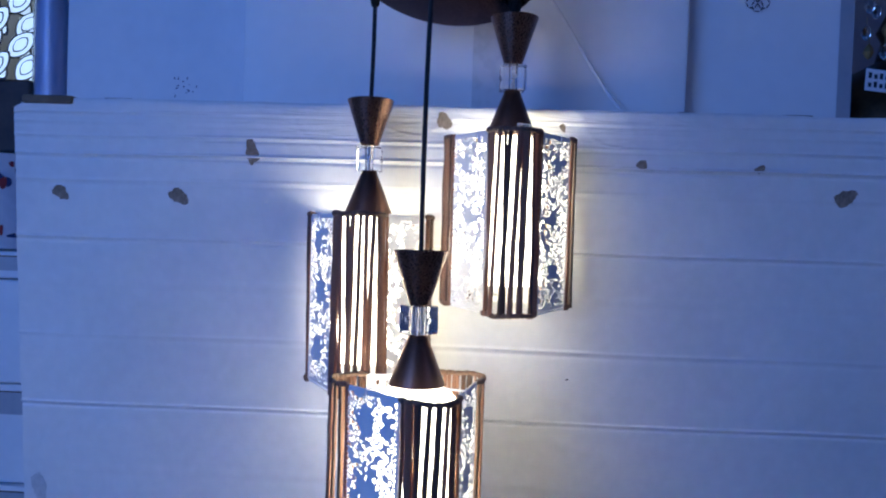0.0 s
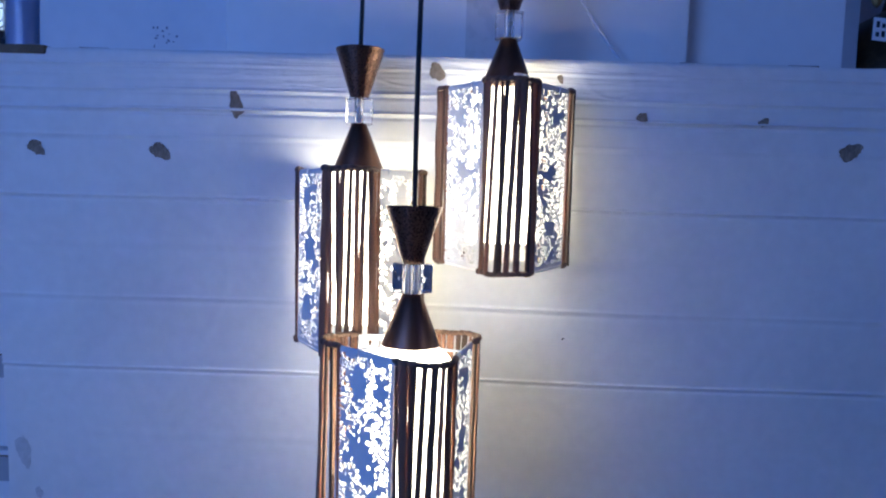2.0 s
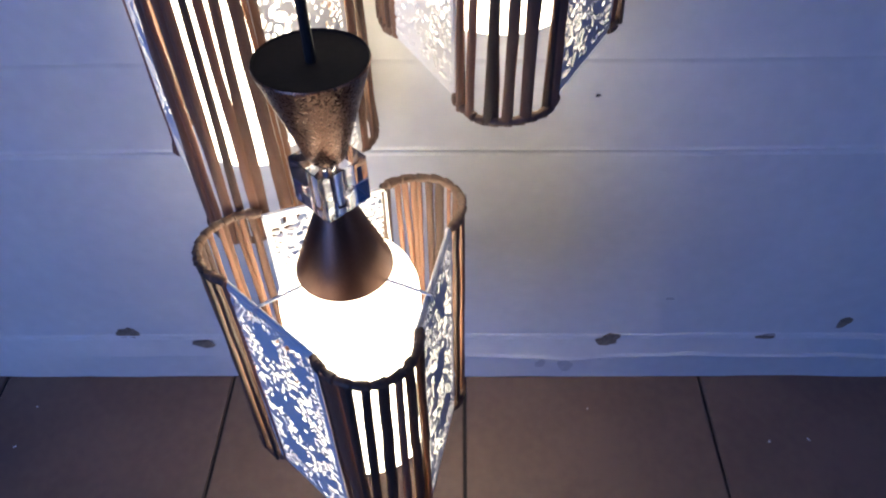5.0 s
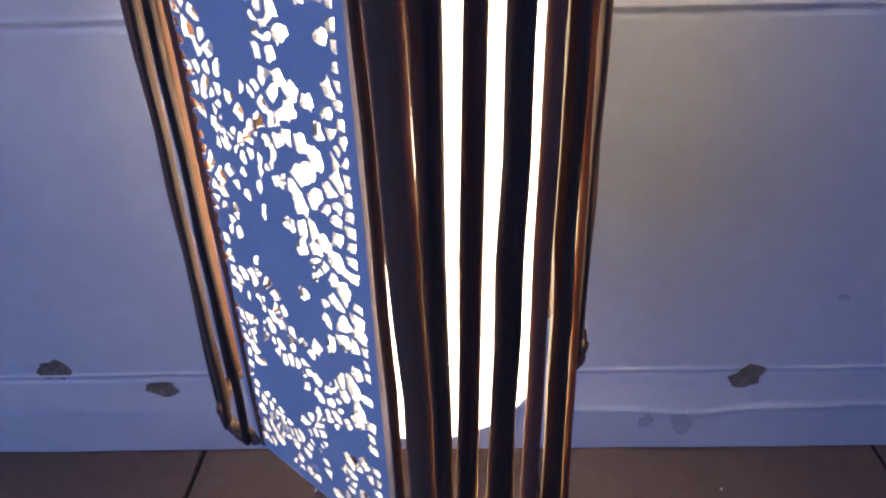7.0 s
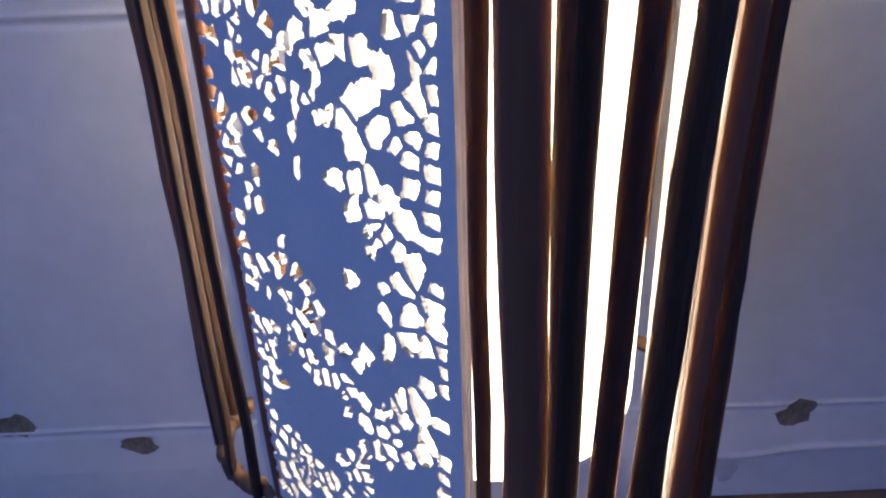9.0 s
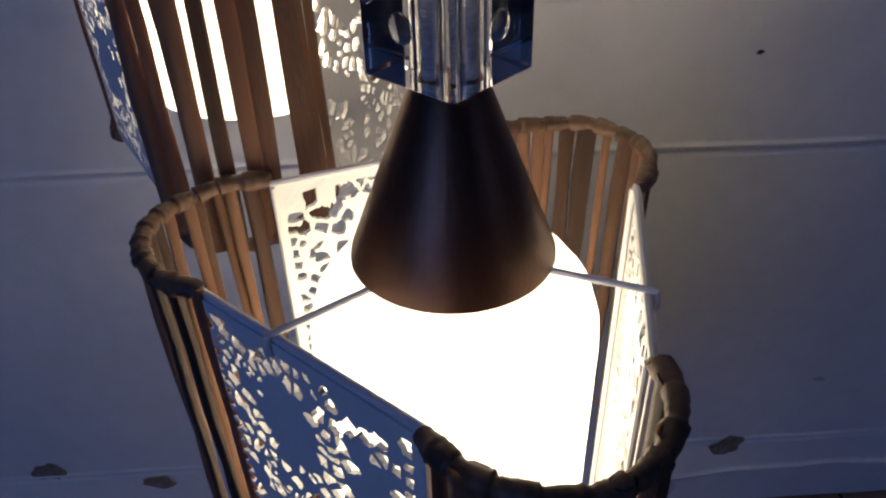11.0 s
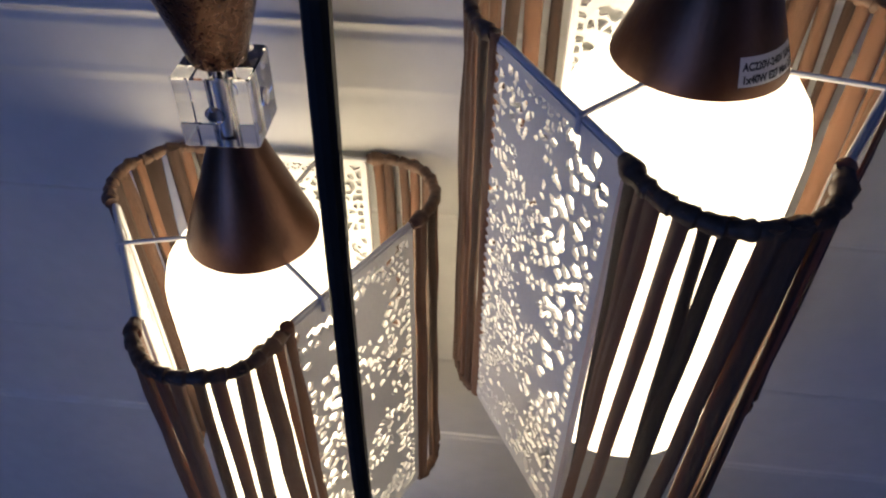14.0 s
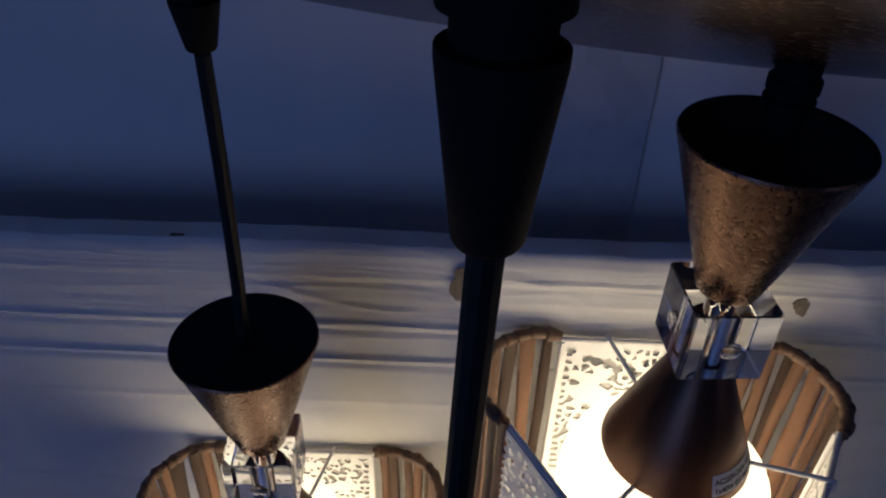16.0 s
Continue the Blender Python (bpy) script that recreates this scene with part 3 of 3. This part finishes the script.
def pendant_lamp(x, y, z, shade_angle, cube_angle, cord_top, grip, tilt_x, tilt_y, off_x, off_y, seed, cord_bow, lean, bulges, spoke_turn, label, rating=False):
    """z: the shade's upper rim; shade_angle: the way the first cut panel faces; bulges: how far each corner swells; spoke_turn: the spokes' angle off the panels."""
    rnd = random.Random(seed)
    m = Matrix.Translation((x, y, z)) @ Euler((-tilt_y, tilt_x, 0)).to_matrix().to_4x4()
    root = thing("pendant_lamp", m, label, "pendant lamp", "three pendant lamps on one canopy")
    up = part("upper_cone", lathe([(0, 0.1902), (0.0370, 0.1902), (0.0376, 0.1912), (0.0382, 0.1916), (0.0387, 0.1904), (0.0142, 0.1146), (0.0125, 0.1136), (0, 0.1136)], 56), [BROWN_METAL, BLACK], root, "brushed brown metal funnel with a black top", smooth=True)
    for f in up.data.polygons:
        if f.center.z > 0.1895 and f.normal.z > 0.5:
            f.material_index = 1
    crystal(root, cube_angle)
    low = part("lower_cone", lathe([(0, 0.0737), (0.0118, 0.0737), (0.0126, 0.0728), (0.0397, 0.0036), (0.0400, 0.0014), (0.0390, 0.0012), (0.036, 0.006), (0, 0.008)], 56), BRUSHED_METAL, root, "brushed brown metal cone cap", smooth=True)
    if rating:
        cone_label(low)
    glass = part("frosted_cylinder", lathe([(0, -0.001), (0.030, -0.0015), (0.041, -0.004), (0.049, -0.009), (0.0555, -0.0175), (0.059, -0.029), (0.0598, -0.04), (0.0598, -0.234), (0.0588, -0.2395), (0.0572, -0.2405), (0.056, -0.239), (0.0555, -0.04), (0.045, -0.014), (0, -0.008)], 48), [GLOW, INNER_GLASS], root, "glowing frosted white glass cylinder open below", smooth=True)
    for f in glass.data.polygons:
        if math.hypot(f.center.x, f.center.y) < 0.0562 and f.center.z < -0.012 and (f.center.x * f.normal.x + f.center.y * f.normal.y < 0 or f.normal.z < -0.5):
            f.material_index = 1
    part("bulb", lathe([(0, -0.122), (0.012, -0.120), (0.024, -0.110), (0.030, -0.094), (0.028, -0.076), (0.018, -0.056), (0.0135, -0.04), (0.0135, -0.012), (0, -0.012)], 24), BULB, root, "lit round bulb", smooth=True)
    base = z + 0.190
    pts = []
    for s in np.linspace(0, 1, 20):
        zz = 0.188 + s * (cord_top - base)
        pts.append((lean * s + cord_bow[0] * math.sin(math.pi * s), cord_bow[1] * math.sin(math.pi * s), zz))
    if cord_top - base > 0.03:
        part("cord", tube(pts, 0.0035, 10), CABLE, root, "black round electric cord", smooth=True)
    ct = cord_top - z
    part("cord_grip", lathe([(0, ct), (0.0058, ct), (0.0064, ct + 0.001), (0.0100, ct + 0.62 * grip), (0.0100, ct + 0.66 * grip), (0.0079, ct + 0.67 * grip), (0.0079, ct + 0.76 * grip), (0.0100, ct + 0.77 * grip), (0.0100, ct + 0.93 * grip), (0.0085, ct + 0.94 * grip), (0.0085, ct + grip + 0.006), (0, ct + grip + 0.006)], 24), BLACK, root, "black tapered strain relief", smooth=True).location.x = lean
    for k in range(3):
        ang = shade_angle + 120 * k
        turn = pose(off_x, off_y, 0, 0, 0, ang + 90)
        panel = new("lace_panel", LACE_MESHES[((1, 2, 0), (2, 1, 0), (0, 0, 1))[seed - 1][k]])
        panel.parent = root
        panel.matrix_local = turn @ Matrix.Translation((0, -PANEL_D, -0.002)) @ Matrix.Diagonal((-1 if k == 1 else 1, -1, 1, 1)) @ Matrix.Translation((0, -0.0011, 0))
        tagged(panel, "white sheet cut with flower openwork")
        for zz in (0.0, -SHADE_H):
            part("rim_wire", tube([(s * PANEL_W, -PANEL_D + 0.0012, zz - 0.001) for s in (-1, -0.5, 0, 0.5, 1)], 0.0017, 8), WIRE, root, smooth=True).matrix_local = turn
        for s in (-1, 1):
            part("edge_wire", tube([(s * (PANEL_W - 0.001), -PANEL_D + 0.0028, -0.002), (s * (PANEL_W - 0.001), -PANEL_D + 0.0028, -SHADE_H)], 0.0013, 7), WIRE, root, smooth=True).matrix_local = turn
        face, way = radians(ang), radians(ang + spoke_turn)
        reach = (PANEL_D + off_x * math.cos(face) + off_y * math.sin(face)) / math.cos(face - way)
        sp = [(r * math.cos(way), r * math.sin(way), h) for r, h in ((0.0345, 0.0005), (reach - 0.0005, 0.0012), (reach + 0.0018, 0.001), (reach + 0.0026, -0.002), (reach + 0.0024, -0.006), (reach + 0.0006, -0.0075))]
        part("spoke", tube(sp, 0.0014, 8), WIRE, root, "white wire spoke hooked over the rim", smooth=True)
        corner = pose(off_x, off_y, 0, 0, 0, ang + 60)
        part("rim_binding", wrap_bm(seed * 31 + k, 0, bulges[k]), WRAP, root, "dark bark strip wound round the rim", smooth=True, sharp=50).matrix_local = corner
        part("rim_binding", wrap_bm(seed * 57 + k, -SHADE_H, bulges[k]), WRAP, root, smooth=True, sharp=50).matrix_local = corner
        a, gap = -57.0, 0.0
        while a < 58:
            wdt = rnd.choice((0.0048, 0.0058, 0.0066, 0.0074, 0.0084, 0.0096, 0.0112))
            gap = rnd.choice((-0.0018, -0.0008, 0.0002, 0.0010, 0.0018) if gap > 0.0005 else (0.0016, 0.0022, 0.0030, 0.0038))
            step = math.degrees((wdt + gap) / CORNER_R)
            am = radians(a + math.degrees(wdt / 2 / CORNER_R))
            cx, cy = corner_point(math.degrees(am), rnd.uniform(-0.001, 0.0016), bulges[k])
            tw = new("twig", rnd.choice(TWIGS))
            tw.parent = root
            tw.matrix_local = corner @ Matrix.Translation((cx, cy, 0.002)) @ pose(0, 0, 0, 0, 0, math.degrees(am) + 90) @ pose(0, 0, 0, rnd.uniform(-0.25, 0.25), rnd.uniform(-1.9, 1.9), rnd.uniform(-9, 9)) @ Matrix.Diagonal((wdt, wdt * rnd.uniform(0.55, 0.85), SHADE_H + rnd.uniform(0.001, 0.005), 1))
            a += step
    return root


pendant_lamp(0, 0, 0.6572, -131.799, 45, 1.287, 0.051, 0.0016, 0.0037, -0.003, 0.005, 1, (-0.0025, -0.001), 0.0045, (1.6, 1.75, 1.58), -13, 'twig and white openwork pendant lamp hanging lowest on black cord', False)
pendant_lamp(-0.104, 0.1852, 0.8986, -149.417, 3, 1.246, 0.03, -0.0068, 0.0088, -0.0019, 0.0083, 2, (0.0005, 0.001), 0.003, (1.52, 1.27, 1.15), -15, 'twig and white openwork pendant lamp hanging beside the board', False)
pendant_lamp(0.1279, 0.1745, 1.0349, -150.067, 4, 1.2245, 0.029, -0.0022, -0.0252, 0.0023, 0.0046, 3, (0, 0), 0, (1.52, 1.22, 1.34), 16, 'twig and white openwork pendant lamp hanging close under canopy', True)

# ---- the round canopy from which they hang ----
n_can = Vector((0.12, 0.40, 1.0)).normalized()
can_m = Matrix.Translation((0.01, 0.11, 1.338 - 0.12 * 0.01 - 0.40 * 0.11)) @ Vector((0, 0, 1)).rotation_difference(n_can).to_matrix().to_4x4()
canopy = thing("lamp_canopy", can_m, "round brown metal canopy plate holding the three cords", "lamp canopy")
part("plate", lathe([(0, 0.0), (0.153, 0.0), (0.158, 0.002), (0.159, 0.006), (0.157, 0.026), (0.152, 0.030), (0, 0.030)], 96), PLATE_METAL, canopy, "brushed brown round plate", smooth=True)
hook = [(0, 0, 0.03), (0, 0, 0.25), (0.01, 0.05, 0.6), (0, 0.1, 1.44)]
part("hanging_wire", tube(hook, 0.003, 8), CABLE, canopy, smooth=True)


# ---- stacked cartons beside the board ----
def bars_word(parent, x, y, z, height, widths, gap, dz=None, ink=INK):
    """Plain dark bars of a printed word's size."""
    cx = x
    for i, wd in enumerate(widths):
        hh = height * (dz[i] if dz else 1)
        ob = part("print_bar", box(cx, cx + wd, y - 0.0006, y, z, z + hh), ink, parent)
        cx += wd + gap


def stacked_carton(x0, x1, y0, z0, z1, band, label, seed):
    rnd = random.Random(seed)
    root = thing("carton", pose((x0 + x1) / 2, y0, z0, 0, 0, rnd.uniform(-1.0, 1.0)), label, "carton", "stacked white cartons")
    w, h = (x1 - x0) / 2, z1 - z0
    part("body", box(-w, w, 0, 0.34, 0.0, h - 0.001, 0.004, 2), CARTON, root)
    if band:
        part("tape_band", box(-w + 0.001, w - 0.001, -0.0022, -0.0004, band[0] - z0, band[1] - z0), TAPE, root, "grey packing tape band")
        part("flap_gap", box(-w + 0.003, w - 0.003, -0.001, 0.002, band[1] - z0 - 0.001, band[1] - z0 + 0.003), KRAFT_EDGE, root)
    return root


low_box = stacked_carton(-1.45, -0.80, 0.425, 0.0, 0.325, (0.262, 0.312), "white carton with printed black lettering on the tiled floor", 1)
bars_word(low_box, 0.045, -0.0012, 0.172, 0.044, [0.013, 0.008, 0.014, 0.007, 0.005, 0.007], 0.006, [1, 0.72, 0.72, 1, 0.98, 0.9])
lettering = bpy.data.curves.new("printed_word", "FONT")
lettering.body, lettering.size, lettering.extrude = "Light", 0.064, 0.0004
letters = bpy.data.objects.new("printed_word", lettering)
word_mesh = bpy.data.meshes.new_from_object(letters)
bpy.data.objects.remove(letters)
word_mesh.materials.clear()
word_mesh.materials.append(INK)
word = new("printed_word", word_mesh)
word.parent = low_box
word.matrix_local = pose(0.15, -0.0012, 0.172, 90, 0, 0)
tagged(word, "black printed word on white card")
bars_word(low_box, 0.0, -0.0012, 0.118, 0.012, [0.016, 0.02, 0.012, 0.024], 0.005, ink=BLUE_INK)
bars_word(low_box, 0.14, -0.0012, 0.125, 0.003, [0.17], 0.01)
bars_word(low_box, 0.02, -0.0012, 0.072, 0.003, [0.28], 0.01)
bars_word(low_box, 0.03, -0.0012, 0.04, 0.008, [0.05, 0.06, 0.05], 0.012)
mid_box = stacked_carton(-1.46, -0.79, 0.43, 0.327, 0.532, (0.47, 0.515), "white carton with grey tape in a stack", 2)
high_box = stacked_carton(-1.44, -0.80, 0.435, 0.534, 0.748, None, "plain white carton near the top of a stack", 3)
flat_box = stacked_carton(-1.45, -0.79, 0.44, 0.75, 0.806, (0.766, 0.794), "flat bluish carton on top of the stack", 4)


# ---- things that show past the cartons ----
def floral_shade():
    root = thing("table_lampshade", pose(-0.965, 0.55, 0.808), "small floral patterned drum lampshade on stacked cartons", "lampshade")
    cloth = mottled("floral_cloth", (0.5, 0.5, 0.55), (0.62, 0.62, 0.66), 12, 0.8)
    part("drum", lathe([(0.0, 0.004), (0.098, 0.004), (0.100, 0.0), (0.104, 0.002), (0.095, 0.20), (0.092, 0.202), (0.0, 0.196)], 40), cloth, root, "pale cloth drum", smooth=True)
    red = material("red_print", (0.25, 0.03, 0.03), 0.8)
    navy = material("navy_print", (0.03, 0.04, 0.12), 0.8)
    rnd = random.Random(5)
    for i in range(46):
        a, s = rnd.uniform(-2.6, -0.1), rnd.uniform(0.02, 0.18)
        r = 0.104 - 0.045 * s + 0.0006
        ob = part("printed_flower", blob(0, 0, rnd.uniform(0.005, 0.011), rnd.uniform(0.005, 0.011), i, 0.0006, 12), red if i % 3 == 0 else navy, root)
        ob.matrix_local = pose(r * math.cos(a), r * math.sin(a), s, 0, 0, math.degrees(a) + 90)


floral_shade()
tagged(part("dark_box", box(-1.3, -0.868, 0.48, 0.8, 1.0105, 1.166, 0.006), mottled("dark_brown_card", (0.02, 0.014, 0.014), (0.05, 0.035, 0.03), 20, 0.6)), "dark brown box on top of a lampshade", "box")


def petal_lamp():
    root = thing("leaf_lamp", pose(-0.957, 0.55, 1.167), "lit lamp of white leaf shaped glass panes with black edges", "lamp")
    pane = emitter("lit_leaf_glass", (0.7, 0.85, 1.0), 0.42)
    lead = material("black_leading", (0.01, 0.01, 0.012), 0.5)
    core = emitter("lit_olive_core", (0.5, 0.5, 0.36), 0.07)
    part("core", lathe([(0, 0), (0.065, 0.0), (0.074, 0.10), (0.07, 0.26), (0, 0.28)], 24), core, root, smooth=True)
    rnd = random.Random(8)
    for row in range(6):
        for k in range(9):
            a = radians(-170 + 21 * (k + 0.5 * (row % 2)))
            turn = pose(0.080 * math.cos(a), 0.080 * math.sin(a) - 0.006, 0.004 + 0.046 * row, 0, 0, 0.35 * (math.degrees(a) + 90)) @ pose(0, 0, 0, rnd.uniform(-8, 8), 38 * (-1) ** (k + row), 0)
            for name, s, y, mat in (("lead_edge", 1.0, 0.0, lead), ("leaf_pane", 0.86, -0.0016, pane), ("inner_lead", 0.56, -0.0026, lead), ("inner_pane", 0.46, -0.0036, pane)):
                bm = bmesh.new()
                pts = []
                for i in range(20):
                    t = 2 * math.pi * i / 20
                    wide = (abs(math.sin(t)) ** 1.5) * (1 if math.sin(t) > 0 else -1)
                    pts.append((s * 0.021 * wide, 0.028 + s * 0.038 * math.cos(t)))
                f = [bm.verts.new((x, y, z)) for x, z in pts]
                b = [bm.verts.new((x, y + 0.0015, z)) for x, z in pts]
                bm.faces.new(f)
                for i in range(20):
                    bm.faces.new((f[i], b[i], b[(i + 1) % 20], f[(i + 1) % 20]))
                bmesh.ops.recalc_face_normals(bm, faces=bm.faces[:])
                part(name, bm, mat, root).matrix_local = turn


petal_lamp()
film = clear_glass("plastic_film", (0.95, 0.97, 1.0), 0.25)
roll = thing("wrapped_roll", pose(-0.829, 0.50, 0.8075) @ Matrix.Diagonal((0.76, 0.76, 1, 1)), "round drum wrapped in crinkled bluish plastic film", "wrapped drum")


def crinkled(profile, amount, freq):
    bm = lathe(profile, 56)
    for v in bm.verts:
        q = 1 + amount * noise.noise(v.co * freq)
        v.co.x *= q
        v.co.y *= q
    return bm


part("drum", crinkled([(0, 0), (0.046, 0.0), (0.049, 0.26), (0.0505, 0.36), (0.0505, 0.46), (0.047, 0.57), (0.033, 0.65), (0, 0.68)], 0.05, 26), mottled("blue_plastic", (0.30, 0.36, 0.60), (0.46, 0.52, 0.72), 12, 0.5, fine=60, bump=0.5, dist=0.006), roll, smooth=True)
part("film_sleeve", crinkled([(0.0512, 0.2), (0.0535, 0.24), (0.0535, 0.28), (0.0545, 0.32), (0.0545, 0.36), (0.0548, 0.40), (0.0545, 0.44), (0.0545, 0.5), (0.051, 0.58), (0.0495, 0.58), (0.0532, 0.5), (0.0532, 0.36), (0.052, 0.24)], 0.05, 60), film, roll, "thin crinkled plastic film", smooth=True)


def crystal_lamp():
    root = thing("crystal_table_lamp", pose(0.90, 0.50, 1.045), "dark bronze lamp with hanging crystal drops and paper tag", "lamp")
    bronze = mottled("dark_bronze", (0.03, 0.02, 0.012), (0.10, 0.06, 0.03), 20, 0.35, metal=0.7)
    gold = mottled("dull_gold", (0.3, 0.2, 0.08), (0.45, 0.32, 0.14), 20, 0.35, metal=0.9)
    part("body", lathe([(0, 0), (0.12, 0), (0.125, 0.02), (0.11, 0.13), (0.075, 0.175), (0.03, 0.20), (0.02, 0.24), (0.03, 0.26), (0.012, 0.3), (0.012, 0.45), (0, 0.45)], 32), bronze, root, smooth=True)
    part("arm", tube([(0, 0, 0.25), (-0.02, -0.05, 0.29), (-0.04, -0.1, 0.34), (-0.01, -0.12, 0.40), (0.04, -0.1, 0.43)], 0.008, 10), gold, root, smooth=True)
    rnd = random.Random(4)
    for k in range(12):
        x, y, z = -0.11 + 0.028 * (k % 3) + rnd.uniform(-0.006, 0.006), -0.12 + rnd.uniform(-0.02, 0.02), 0.19 + 0.042 * (k // 3)
        drop = lathe([(0, -0.018), (0.006, -0.013), (0.010, -0.004), (0.007, 0.005), (0.002, 0.011), (0, 0.012)], 7)
        part("crystal_drop", drop, CRYSTAL if k % 4 else gold, root).location = (x, y, z)
        part("drop_link", tube([(0, 0, 0.012), (0, 0, 0.026)], 0.0009, 5), gold, root).location = (x, y, z)
    tag = part("price_tag", box(-0.035, 0.035, -0.0008, 0.0008, -0.021, 0.021), LABEL, root, "white handwritten paper tag")
    tag.matrix_local = pose(-0.078, -0.128, 0.135, -8, 6, 0)
    for row, zz in enumerate((0.003, -0.014)):
        for i in range(6):
            part("pen_mark", box(-0.030 + 0.0102 * i, -0.024 + 0.0102 * i, -0.0016, -0.0009, zz, zz + 0.011 - 0.003 * ((i + row) % 2)), INK, tag)


crystal_lamp()

# ---- small litter on the floor ----
rnd = random.Random(21)
for i in range(14):
    ob = part("paper_crumb", blob(0, 0, rnd.uniform(0.0015, 0.004), rnd.uniform(0.001, 0.003), 500 + i, 0.001, 8), LABEL)
    ob.matrix_world = pose(rnd.uniform(-0.7, 0.7), rnd.uniform(-0.3, 0.28), 0.0012, -90, 0, rnd.uniform(0, 180))
    tagged(ob, "tiny white paper crumb on the brown tiles", "litter", "crumbs on the floor")

# ---- floor tiles ----
TILE_P, TILE_X, TILE_Y = 0.4085, 0.098, 0.061
tile_bm = box(-TILE_P / 2 + 0.0028, TILE_P / 2 - 0.0028, -TILE_P / 2 + 0.0028, TILE_P / 2 - 0.0028, -0.012, 0.0, 0.0015, 1)
tile_me = bpy.data.meshes.new("tile")
tile_bm.to_mesh(tile_me)
tile_bm.free()
tile_me.materials.append(TILE)
for i in range(-6, 6):
    for j in range(-6, 3):
        t = new("tile", tile_me)
        t.parent = floor
        t.location = (TILE_X + (i + 0.5) * TILE_P, TILE_Y + (j + 0.5) * TILE_P, 0.0)
